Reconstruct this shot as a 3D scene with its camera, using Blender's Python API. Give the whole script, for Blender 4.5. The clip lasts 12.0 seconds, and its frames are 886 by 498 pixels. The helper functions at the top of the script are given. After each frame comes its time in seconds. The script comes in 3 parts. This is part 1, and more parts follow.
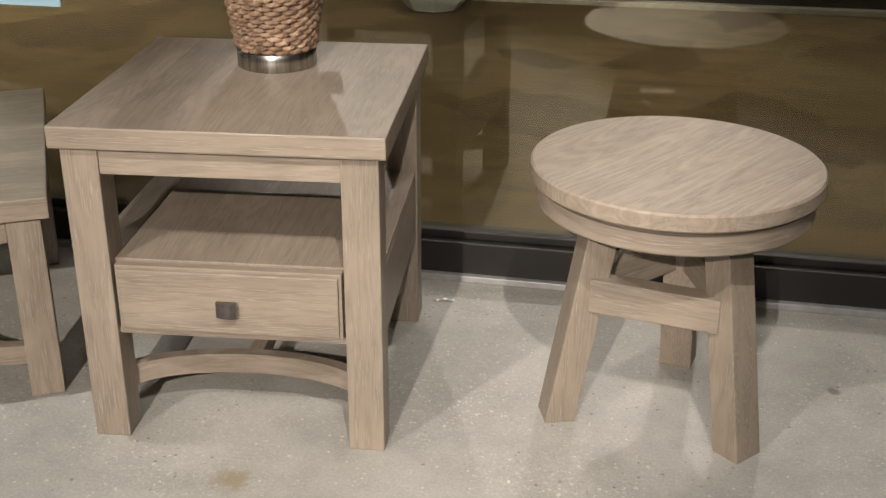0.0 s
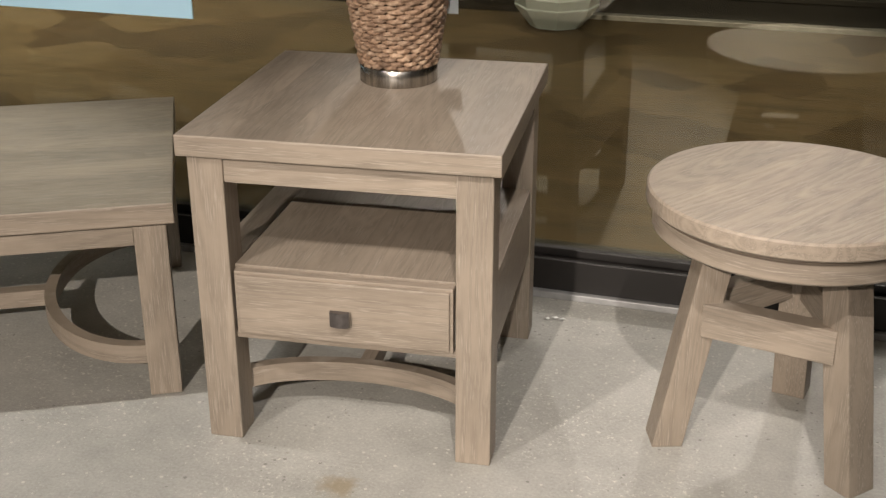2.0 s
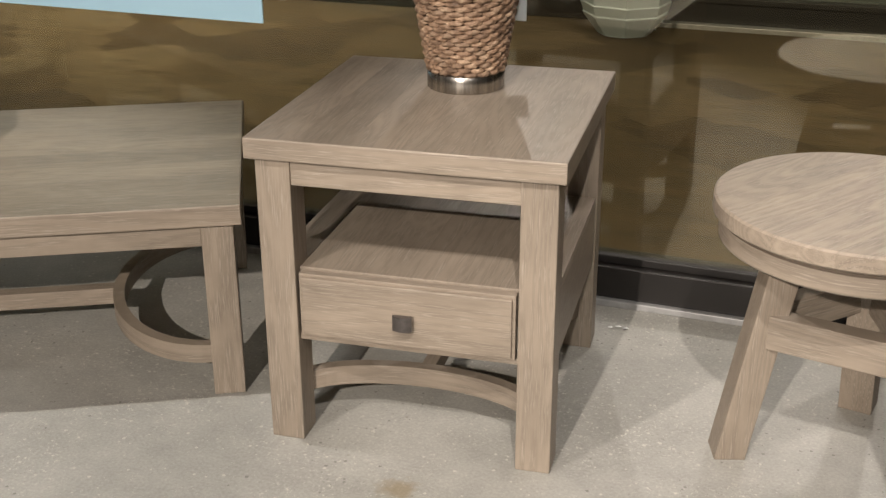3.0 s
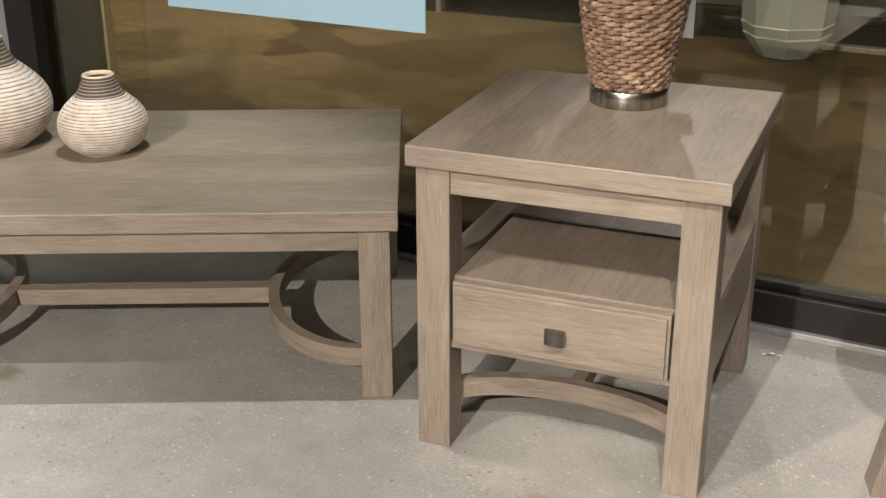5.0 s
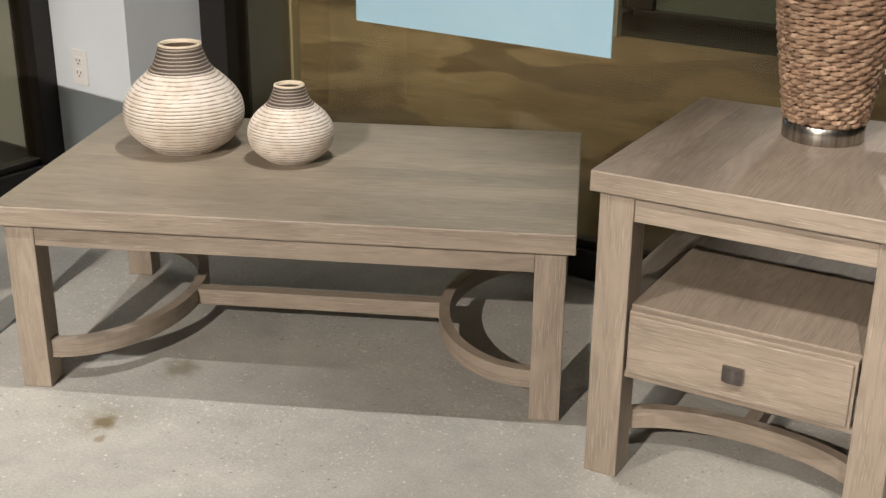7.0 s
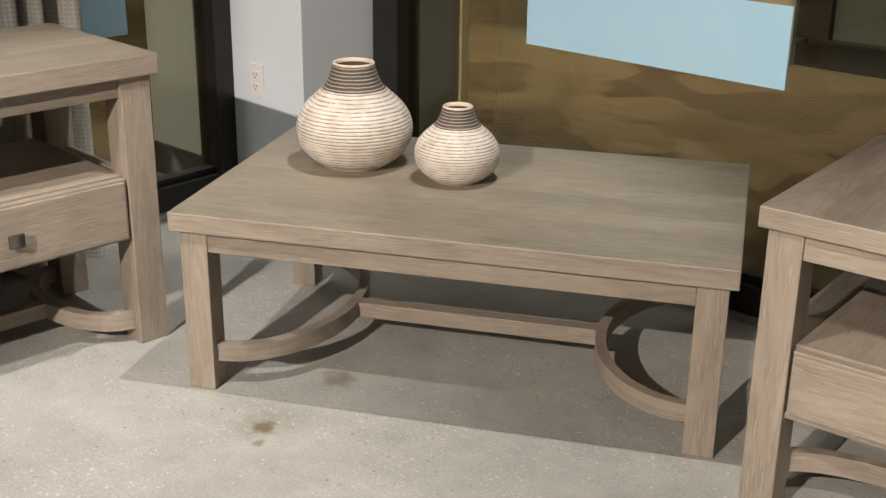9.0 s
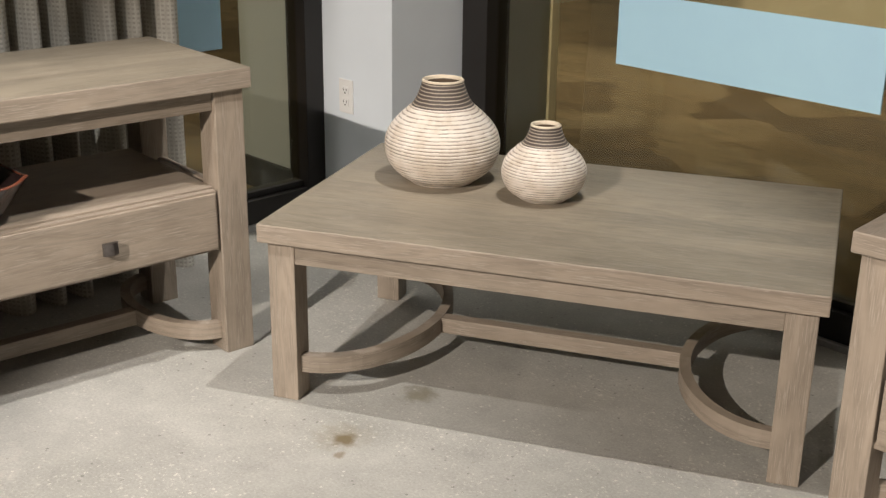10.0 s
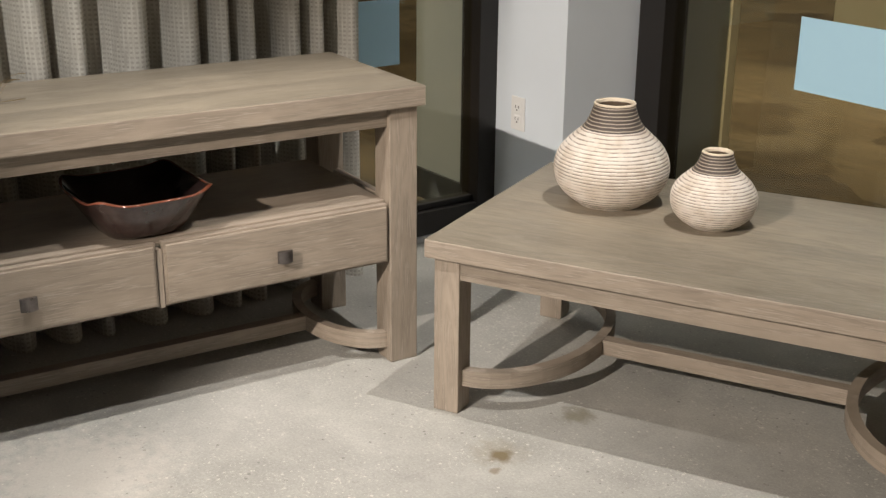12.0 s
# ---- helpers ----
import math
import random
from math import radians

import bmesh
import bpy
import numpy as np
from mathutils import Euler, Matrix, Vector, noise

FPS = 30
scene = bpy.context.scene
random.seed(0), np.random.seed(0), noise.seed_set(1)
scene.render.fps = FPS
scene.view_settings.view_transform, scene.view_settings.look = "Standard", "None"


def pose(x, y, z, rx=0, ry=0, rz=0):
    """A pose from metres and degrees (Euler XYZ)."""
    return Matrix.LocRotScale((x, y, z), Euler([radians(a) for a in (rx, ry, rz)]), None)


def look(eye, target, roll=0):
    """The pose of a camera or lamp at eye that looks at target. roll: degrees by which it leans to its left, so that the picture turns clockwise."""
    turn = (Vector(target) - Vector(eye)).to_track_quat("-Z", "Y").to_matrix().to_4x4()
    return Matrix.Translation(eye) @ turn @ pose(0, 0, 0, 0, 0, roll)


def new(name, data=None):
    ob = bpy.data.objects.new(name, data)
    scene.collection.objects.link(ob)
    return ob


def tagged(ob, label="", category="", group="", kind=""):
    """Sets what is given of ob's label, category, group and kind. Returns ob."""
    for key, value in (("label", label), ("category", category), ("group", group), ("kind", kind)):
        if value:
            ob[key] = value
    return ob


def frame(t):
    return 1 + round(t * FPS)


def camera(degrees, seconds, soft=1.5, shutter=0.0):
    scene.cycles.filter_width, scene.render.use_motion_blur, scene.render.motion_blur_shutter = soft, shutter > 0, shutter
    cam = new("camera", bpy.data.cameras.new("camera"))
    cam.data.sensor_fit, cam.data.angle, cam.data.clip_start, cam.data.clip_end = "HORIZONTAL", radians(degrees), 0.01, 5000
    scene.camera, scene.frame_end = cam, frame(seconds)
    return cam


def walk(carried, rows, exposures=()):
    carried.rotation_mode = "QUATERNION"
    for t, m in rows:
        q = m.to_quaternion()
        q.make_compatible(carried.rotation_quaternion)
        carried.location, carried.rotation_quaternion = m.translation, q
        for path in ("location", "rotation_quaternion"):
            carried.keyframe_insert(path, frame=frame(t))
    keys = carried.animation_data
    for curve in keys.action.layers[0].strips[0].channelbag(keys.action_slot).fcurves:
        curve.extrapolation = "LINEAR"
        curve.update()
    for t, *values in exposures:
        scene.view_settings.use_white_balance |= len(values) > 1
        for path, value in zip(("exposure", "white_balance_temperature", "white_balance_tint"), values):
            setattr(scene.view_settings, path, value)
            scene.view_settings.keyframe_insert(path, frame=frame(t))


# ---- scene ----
cam = camera(40.556, 12.0, soft=1.4)
# seconds, place, and turn of the camera
ROWS = [
    (0, 0.4080, 0.3904, 1.2898, 65.878, -0.133, 10.165),
    (0.5, 0.4094, 0.3866, 1.2925, 66.108, -0.048, 11.445),
    (1, 0.4104, 0.3824, 1.2950, 66.314, -0.055, 12.965),
    (1.5, 0.4112, 0.3785, 1.2972, 66.477, 0.016, 14.404),
    (2, 0.4121, 0.3768, 1.2987, 66.606, 0.057, 15.993),
    (2.5, 0.4130, 0.3756, 1.3000, 66.747, 0.179, 17.598),
    (4.5, 0.3914, 0.3624, 1.2994, 67.383, 0.158, 24.327),
    (5, 0.3798, 0.3594, 1.2965, 67.594, 0.169, 26.303),
    (5.5, 0.3675, 0.3565, 1.2938, 67.962, 0.085, 28.312),
    (6, 0.3545, 0.3515, 1.2933, 68.217, 0.024, 30.261),
    (6.5, 0.3421, 0.3440, 1.2955, 68.429, -0.289, 32.365),
    (7, 0.3310, 0.3367, 1.2986, 68.510, -0.533, 34.343),
    (9, 0.3231, 0.3225, 1.3150, 69.267, -0.659, 42.244),
    (9.5, 0.3216, 0.3189, 1.3136, 69.690, -0.683, 44.206),
    (10, 0.3218, 0.3148, 1.3137, 70.090, -0.664, 46.424),
    (10.5, 0.3271, 0.3091, 1.3184, 70.411, -0.889, 48.665),
    (11, 0.3331, 0.3043, 1.3265, 70.475, -0.855, 50.789),
    (11.5, 0.3375, 0.3015, 1.3368, 70.439, -0.828, 52.758),
    (12, 0.3403, 0.3002, 1.3487, 70.426, -0.472, 54.736),
]
walk(cam, [(row[0], pose(*row[1:])) for row in ROWS])

# ---------------------------------------------------------------- light
world = bpy.data.worlds.new("world")
scene.world = world
world.use_nodes = True
world.node_tree.nodes["Background"].inputs[0].default_value = (0.9, 0.95, 1.0, 1)
world.node_tree.nodes["Background"].inputs[1].default_value = 0.03
scene.view_settings.exposure = 0.0


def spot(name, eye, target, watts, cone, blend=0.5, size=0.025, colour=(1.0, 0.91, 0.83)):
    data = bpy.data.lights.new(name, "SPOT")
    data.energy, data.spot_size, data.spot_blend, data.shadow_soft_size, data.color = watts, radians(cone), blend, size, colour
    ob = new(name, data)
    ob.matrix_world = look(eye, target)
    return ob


COOL, WARM = (1.0, 0.95, 0.90), (1.0, 0.885, 0.78)
spot("ceiling_spot", (-0.94, 2.20, 3.0), (-1.62, 1.80, 0), 195, 54, 0.6, 0.02, COOL)
spot("ceiling_spot", (-1.50, 0.45, 3.0), (-2.05, 0.95, 0.1), 265, 57, 0.7, 0.02, COOL)
spot("ceiling_spot", (-0.20, -2.80, 3.0), (-1.05, 2.45, 0.5), 1240, 36, 0.35, 0.03, WARM)
spot("ceiling_spot", (-1.22, 0.10, 3.0), (0.34, 2.5, 0.2), 225, 32, 0.6, 0.015)
spot("ceiling_spot", (0.70, 0.08, 3.0), (0.42, 2.45, 0.2), 305, 36, 0.6, 0.015)
# Added beyond the glass in place of its reflections of the last two spots.
spot("mirrored_spot", (0.72, 5.95, 3.0), (0.40, 2.55, 0.2), 125, 34, 0.6, 0.018)
spot("mirrored_spot", (-1.22, 5.95, 3.0), (0.25, 2.6, 0.5), 120, 22, 0.7, 0.018)


def area(name, x, y, watts, sx, sy, colour=(1.0, 0.95, 0.88), spread=180):
    data = bpy.data.lights.new(name, "AREA")
    data.shape, data.size, data.size_y, data.energy, data.color = "RECTANGLE", sx, sy, watts, colour
    ob = new(name, data)
    data.spread = radians(spread)
    ob.matrix_world = pose(x, y, 3.05)
    return ob


# Added soft fill for the room; stands for no known ceiling panel.
area("room_fill_light", 0.8, -1.4, 13, 2.4, 1.2)
# Added to brighten carpet, far wall and column beyond the glass; no panels known.
area("corridor_fill_light", 0.8, 5.0, 22, 3.0, 0.6, spread=85)
area("corridor_fill_light", -3.3, 5.4, 45, 3.0, 0.8, spread=85)
area("corridor_fill_light", -4.5, 1.5, 58, 1.2, 3.0, spread=105)
area("corridor_fill_light", -7.0, 8.0, 75, 3.0, 4.0, spread=110)


# ---------------------------------------------------------------- materials
def material(name):
    m = bpy.data.materials.new(name)
    m.use_nodes = True
    nt = m.node_tree
    return m, nt, nt.nodes["Principled BSDF"]


def node(nt, kind, **values):
    n = nt.nodes.new(kind)
    for key, value in values.items():
        if key in n.inputs:
            n.inputs[key].default_value = value
        else:
            n.inputs[key.replace("_", " ")].default_value = value
    return n


def link(nt, a, b):
    nt.links.new(a, b)


def ramp(nt, source, stops):
    n = nt.nodes.new("ShaderNodeValToRGB")
    while len(n.color_ramp.elements) < len(stops):
        n.color_ramp.elements.new(0.5)
    for e, (at, c) in zip(n.color_ramp.elements, stops):
        e.position = at
        e.color = (*c, 1) if len(c) == 3 else c
    link(nt, source, n.inputs[0])
    return n.outputs[0]


def grey(v):
    return (v, v, v)


def mapped(nt, scale=(1, 1, 1), coords="Object", rot=(0, 0, 0)):
    tc = nt.nodes.new("ShaderNodeTexCoord")
    mp = nt.nodes.new("ShaderNodeMapping")
    mp.inputs["Scale"].default_value = scale
    mp.inputs["Rotation"].default_value = rot
    link(nt, tc.outputs[coords], mp.inputs["Vector"])
    return mp.outputs[0]


def noise_tex(nt, vec, scale, detail=4.0, rough=0.55, distortion=0.0):
    n = node(nt, "ShaderNodeTexNoise", Scale=scale, Detail=detail, Roughness=rough, Distortion=distortion)
    link(nt, vec, n.inputs["Vector"])
    return n.outputs[0]


def mix(nt, fac, a, b, blend="MIX"):
    n = nt.nodes.new("ShaderNodeMix")
    n.data_type, n.blend_type = "RGBA", blend
    for sock, v in ((n.inputs[0], fac), (n.inputs[6], a), (n.inputs[7], b)):
        if isinstance(v, (int, float)):
            sock.default_value = v
        elif isinstance(v, tuple):
            sock.default_value = (*v, 1)
        else:
            link(nt, v, sock)
    return n.outputs[2]


def math_node(nt, op, a, b=0.0, c=0.0):
    n = nt.nodes.new("ShaderNodeMath")
    n.operation = op
    for sock, v in zip(n.inputs, (a, b, c)):
        if isinstance(v, (int, float)):
            sock.default_value = v
        else:
            link(nt, v, sock)
    return n.outputs[0]


def bump(nt, height, bsdf, strength=0.3, distance=0.002):
    n = node(nt, "ShaderNodeBump", Strength=strength, Distance=distance)
    link(nt, height, n.inputs["Height"])
    link(nt, n.outputs[0], bsdf.inputs["Normal"])


def wood(name, axis, tone=0.8, lime_top=0.44, contrast=0.47, turn=0.0, plank=0.0, green=1.0):
    """Wire-brushed limed oak, its grain along the given axis of the thing: contour-like figure, pale pores, planks of their own tone."""
    m, nt, bsdf = material(name)
    tc = nt.nodes.new("ShaderNodeTexCoord")
    turned = nt.nodes.new("ShaderNodeMapping")
    turned.inputs["Rotation"].default_value = (0, 0, radians(turn))
    link(nt, tc.outputs["Object"], turned.inputs["Vector"])
    sep = nt.nodes.new("ShaderNodeSeparateXYZ")
    link(nt, turned.outputs[0], sep.inputs[0])
    info = nt.nodes.new("ShaderNodeObjectInfo")
    seed = info.outputs["Random"]
    if plank:
        across = sep.outputs[1 if axis == 0 else 0]
        number = math_node(nt, "FLOOR", math_node(nt, "DIVIDE", across, plank))
        white = nt.nodes.new("ShaderNodeTexWhiteNoise")
        white.noise_dimensions = "1D"
        link(nt, math_node(nt, "ADD", number, math_node(nt, "MULTIPLY", seed, 31.0)), white.inputs["W"])
        seed = white.outputs["Value"]
        gap = math_node(nt, "ABSOLUTE", math_node(nt, "SUBTRACT", math_node(nt, "FRACT", math_node(nt, "DIVIDE", across, plank)), 0.5))
    shifted = nt.nodes.new("ShaderNodeCombineXYZ")
    for k in range(3):
        link(nt, math_node(nt, "ADD", sep.outputs[k], math_node(nt, "MULTIPLY", seed, 7.0 + 3 * k)), shifted.inputs[k])

    def stretched(by):
        n = nt.nodes.new("ShaderNodeMapping")
        n.inputs["Scale"].default_value = tuple(by if k == axis or (axis == 3 and k < 2) else 1.0 for k in range(3))
        link(nt, shifted.outputs[0], n.inputs["Vector"])
        return n.outputs[0]

    field = noise_tex(nt, stretched(0.11), 7.5, 2.0, 0.45, 0.25)
    saw = math_node(nt, "FRACT", math_node(nt, "MULTIPLY", field, 20.0))
    ring = ramp(nt, math_node(nt, "ABSOLUTE", math_node(nt, "SUBTRACT", saw, 0.5)), [(0.10, grey(0)), (0.40, grey(1)), (0.5, grey(0.55))])
    broad = noise_tex(nt, stretched(0.22), 6.0, 4.0, 0.6, 0.4)
    streak = noise_tex(nt, stretched(0.045), 95.0, 4.0, 0.6, 0.35)
    pores = noise_tex(nt, stretched(0.03), 620.0, 2.0, 0.6, 0.2)
    blotch = noise_tex(nt, stretched(0.6), 16.0, 3.0, 0.6)
    a = ramp(nt, broad, [(0.28, (0.285 * tone, 0.235 * tone * green, 0.184 * tone)), (0.52, (0.368 * tone, 0.304 * tone * green, 0.240 * tone)), (0.75, (0.43 * tone, 0.352 * tone * green, 0.276 * tone))])
    b = ramp(nt, streak, [(0.30, grey(1 - 0.13 * contrast)), (0.52, grey(1.0)), (0.72, grey(1 + 0.08 * contrast))])
    c = ramp(nt, ring, [(0.0, grey(1.05)), (1.0, grey(1 - 0.26 * contrast))])
    base = mix(nt, 1.0, mix(nt, 1.0, a, b, "MULTIPLY"), c, "MULTIPLY")
    base = mix(nt, 1.0, base, ramp(nt, blotch, [(0.3, grey(0.90)), (0.7, grey(1.08))]), "MULTIPLY")
    if plank:
        base = mix(nt, 1.0, base, ramp(nt, seed, [(0.0, grey(0.86)), (1.0, grey(1.12))]), "MULTIPLY")
        base = mix(nt, ramp(nt, gap, [(0.494, grey(0)), (0.5, grey(0.35))]), base, (0.16, 0.125, 0.09))
    open_pore = ramp(nt, pores, [(0.52, grey(0)), (0.64, grey(1))])
    lime = math_node(nt, "MULTIPLY", open_pore, math_node(nt, "MULTIPLY_ADD", ring, lime_top * 0.9, lime_top * 0.15))
    base = mix(nt, lime, base, (0.66 * tone, 0.58 * tone, 0.49 * tone))
    link(nt, base, bsdf.inputs["Base Color"])
    link(nt, ramp(nt, broad, [(0.2, grey(0.38)), (0.8, grey(0.56))]), bsdf.inputs["Roughness"])
    relief = math_node(nt, "ADD", math_node(nt, "MULTIPLY", streak, 0.6), math_node(nt, "MULTIPLY", open_pore, -0.35))
    bump(nt, math_node(nt, "ADD", relief, math_node(nt, "MULTIPLY", ring, -0.35)), bsdf, 0.3, 0.0015)
    return m


WOOD = [wood("oak_along_x", 0), wood("oak_along_y", 1), wood("oak_along_z", 2)]
TOPWOOD = [wood("oak_top_along_x", 0, 0.76, 0.42, 0.6, plank=0.096, green=1.04), wood("oak_top_along_y", 1, 0.74, 0.36, 0.55, plank=0.1)]
ROUNDWOOD = wood("oak_round_top", 1, 0.84, 0.45, 0.75, 33.0, 0.11)
ARCWOOD = wood("oak_bent", 3, 0.8, 0.4, 0.6)
WORN = wood("oak_worn_arris", 0, 1.12, 0.4, 0.5)


def plain(name, colour, rough=0.5, metal=0.0, vary=0.08, scale=6.0, fine=0.0):
    m, nt, bsdf = material(name)
    vec = mapped(nt)
    n = noise_tex(nt, vec, scale, 5.0)
    lo = tuple(c * (1 - vary) for c in colour)
    hi = tuple(min(1, c * (1 + vary)) for c in colour)
    link(nt, ramp(nt, n, [(0.3, lo), (0.7, hi)]), bsdf.inputs["Base Color"])
    link(nt, ramp(nt, n, [(0.3, grey(max(0.02, rough - 0.06))), (0.7, grey(min(1, rough + 0.06)))]), bsdf.inputs["Roughness"])
    bsdf.inputs["Metallic"].default_value = metal
    if fine:
        bump(nt, noise_tex(nt, vec, 220.0, 4.0), bsdf, fine, 0.001)
    return m


def concrete():
    m, nt, bsdf = material("ground_concrete")
    vec = mapped(nt)
    cloud = noise_tex(nt, vec, 2.2, 6.0, 0.6, 0.4)
    mottle = noise_tex(nt, vec, 11.0, 7.0, 0.72)
    grain = noise_tex(nt, vec, 160.0, 3.0, 0.6)
    base = ramp(nt, cloud, [(0.3, (0.31, 0.304, 0.278)), (0.5, (0.37, 0.362, 0.333)), (0.7, (0.43, 0.42, 0.39))])
    base = mix(nt, 1.0, base, ramp(nt, mottle, [(0.3, grey(0.86)), (0.7, grey(1.12))]), "MULTIPLY")
    base = mix(nt, 1.0, base, ramp(nt, grain, [(0.3, grey(0.86)), (0.7, grey(1.1))]), "MULTIPLY")
    vor = node(nt, "ShaderNodeTexVoronoi", Scale=70.0)
    link(nt, vec, vor.inputs["Vector"])
    sep = nt.nodes.new("ShaderNodeSeparateColor")
    link(nt, vor.outputs["Color"], sep.inputs[0])
    patch = noise_tex(nt, vec, 3.0, 2.0)
    size = math_node(nt, "MULTIPLY", sep.outputs[0], 0.27)
    dot = math_node(nt, "LESS_THAN", vor.outputs["Distance"], size)
    some = math_node(nt, "MULTIPLY", dot, math_node(nt, "GREATER_THAN", math_node(nt, "ADD", sep.outputs[1], patch), 1.24))
    base = mix(nt, math_node(nt, "MULTIPLY", some, 0.45), base, (0.72, 0.69, 0.62))
    dark = math_node(nt, "MULTIPLY", dot, math_node(nt, "LESS_THAN", math_node(nt, "ADD", sep.outputs[2], patch), 0.53))
    base = mix(nt, math_node(nt, "MULTIPLY", dark, 0.5), base, (0.07, 0.065, 0.055))
    fine = node(nt, "ShaderNodeTexVoronoi", Scale=190.0)
    link(nt, vec, fine.inputs["Vector"])
    fsep = nt.nodes.new("ShaderNodeSeparateColor")
    link(nt, fine.outputs["Color"], fsep.inputs[0])
    speck = math_node(nt, "MULTIPLY", math_node(nt, "LESS_THAN", fine.outputs["Distance"], 0.3), math_node(nt, "GREATER_THAN", fsep.outputs[0], 0.92))
    base = mix(nt, math_node(nt, "MULTIPLY", speck, 0.3), base, (0.62, 0.60, 0.55))
    grit = noise_tex(nt, vec, 95.0, 6.0, 0.7, 0.5)
    zone = ramp(nt, noise_tex(nt, vec, 2.6, 4.0, 0.6), [(0.42, grey(0.0)), (0.58, grey(0.75))])
    base = mix(nt, math_node(nt, "MULTIPLY", ramp(nt, grit, [(0.57, grey(0)), (0.66, grey(1))]), zone), base, (0.68, 0.65, 0.58))
    base = mix(nt, math_node(nt, "MULTIPLY", ramp(nt, grit, [(0.30, grey(1)), (0.38, grey(0))]), zone), base, (0.16, 0.15, 0.13))
    # spilled brown spots, and one broad pale patch before the console
    tc = nt.nodes.new("ShaderNodeTexCoord")
    wob = node(nt, "ShaderNodeTexNoise", Scale=34.0, Detail=3.0)
    link(nt, tc.outputs["Object"], wob.inputs["Vector"])
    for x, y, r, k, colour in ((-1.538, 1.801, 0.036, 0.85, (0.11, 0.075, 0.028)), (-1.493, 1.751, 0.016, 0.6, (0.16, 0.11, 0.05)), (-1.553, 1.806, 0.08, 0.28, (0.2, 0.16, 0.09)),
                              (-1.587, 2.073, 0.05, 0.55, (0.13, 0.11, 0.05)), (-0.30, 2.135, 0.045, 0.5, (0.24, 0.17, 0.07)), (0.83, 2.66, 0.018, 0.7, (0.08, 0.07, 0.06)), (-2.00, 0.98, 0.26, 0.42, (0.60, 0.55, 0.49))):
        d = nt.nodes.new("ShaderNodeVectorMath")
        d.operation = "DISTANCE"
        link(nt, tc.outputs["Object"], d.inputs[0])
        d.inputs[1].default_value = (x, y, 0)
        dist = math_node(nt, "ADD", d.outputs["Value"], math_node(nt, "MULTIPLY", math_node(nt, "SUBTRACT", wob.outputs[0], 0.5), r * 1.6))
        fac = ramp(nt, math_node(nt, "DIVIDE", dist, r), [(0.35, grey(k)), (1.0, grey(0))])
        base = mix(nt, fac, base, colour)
    link(nt, base, bsdf.inputs["Base Color"])
    link(nt, ramp(nt, mottle, [(0.3, grey(0.42)), (0.7, grey(0.62))]), bsdf.inputs["Roughness"])
    bump(nt, math_node(nt, "ADD", mottle, grain), bsdf, 0.18, 0.002)
    return m


def carpet():
    m, nt, bsdf = material("corridor_carpet")
    vec = mapped(nt, (1, 1, 1), rot=(0, 0, radians(38)))
    vor = node(nt, "ShaderNodeTexVoronoi", Scale=2.2)
    vor.distance = "CHEBYCHEV"
    link(nt, vec, vor.inputs["Vector"])
    sep = nt.nodes.new("ShaderNodeSeparateColor")
    link(nt, vor.outputs["Color"], sep.inputs[0])
    blocks = ramp(nt, sep.outputs[0], [(0.1, (0.064, 0.042, 0.020)), (0.5, (0.096, 0.066, 0.033)), (0.95, (0.128, 0.094, 0.053))])
    streak = noise_tex(nt, mapped(nt, (1.2, 5.0, 1), rot=(0, 0, radians(12))), 3.0, 5.0, 0.6, 0.5)
    fuzz = noise_tex(nt, mapped(nt), 240.0, 3.0)
    base = mix(nt, 1.0, blocks, ramp(nt, streak, [(0.3, grey(0.7)), (0.7, grey(1.3))]), "MULTIPLY")
    base = mix(nt, 1.0, base, ramp(nt, fuzz, [(0.3, grey(0.88)), (0.7, grey(1.12))]), "MULTIPLY")
    link(nt, base, bsdf.inputs["Base Color"])
    bsdf.inputs["Roughness"].default_value = 0.95
    bump(nt, fuzz, bsdf, 0.2, 0.003)
    return m


def pane_material(name, tint, head_on):
    """Tinted glass: clear with a gloss that grows at a glance."""
    m, nt, bsdf = material(name)
    out = nt.nodes["Material Output"]
    clear = node(nt, "ShaderNodeBsdfTransparent", Color=(*tint, 1))
    gloss = node(nt, "ShaderNodeBsdfGlossy", Color=(0.95, 0.95, 0.88, 1), Roughness=0.0)
    edge = node(nt, "ShaderNodeLayerWeight", Blend=0.5)
    curve = math_node(nt, "POWER", edge.outputs["Facing"], 3.5)
    fres = math_node(nt, "MULTIPLY_ADD", curve, 0.55, head_on)
    mixer = nt.nodes.new("ShaderNodeMixShader")
    link(nt, fres, mixer.inputs[0])
    link(nt, clear.outputs[0], mixer.inputs[1])
    link(nt, gloss.outputs[0], mixer.inputs[2])
    link(nt, mixer.outputs[0], out.inputs[0])
    return m


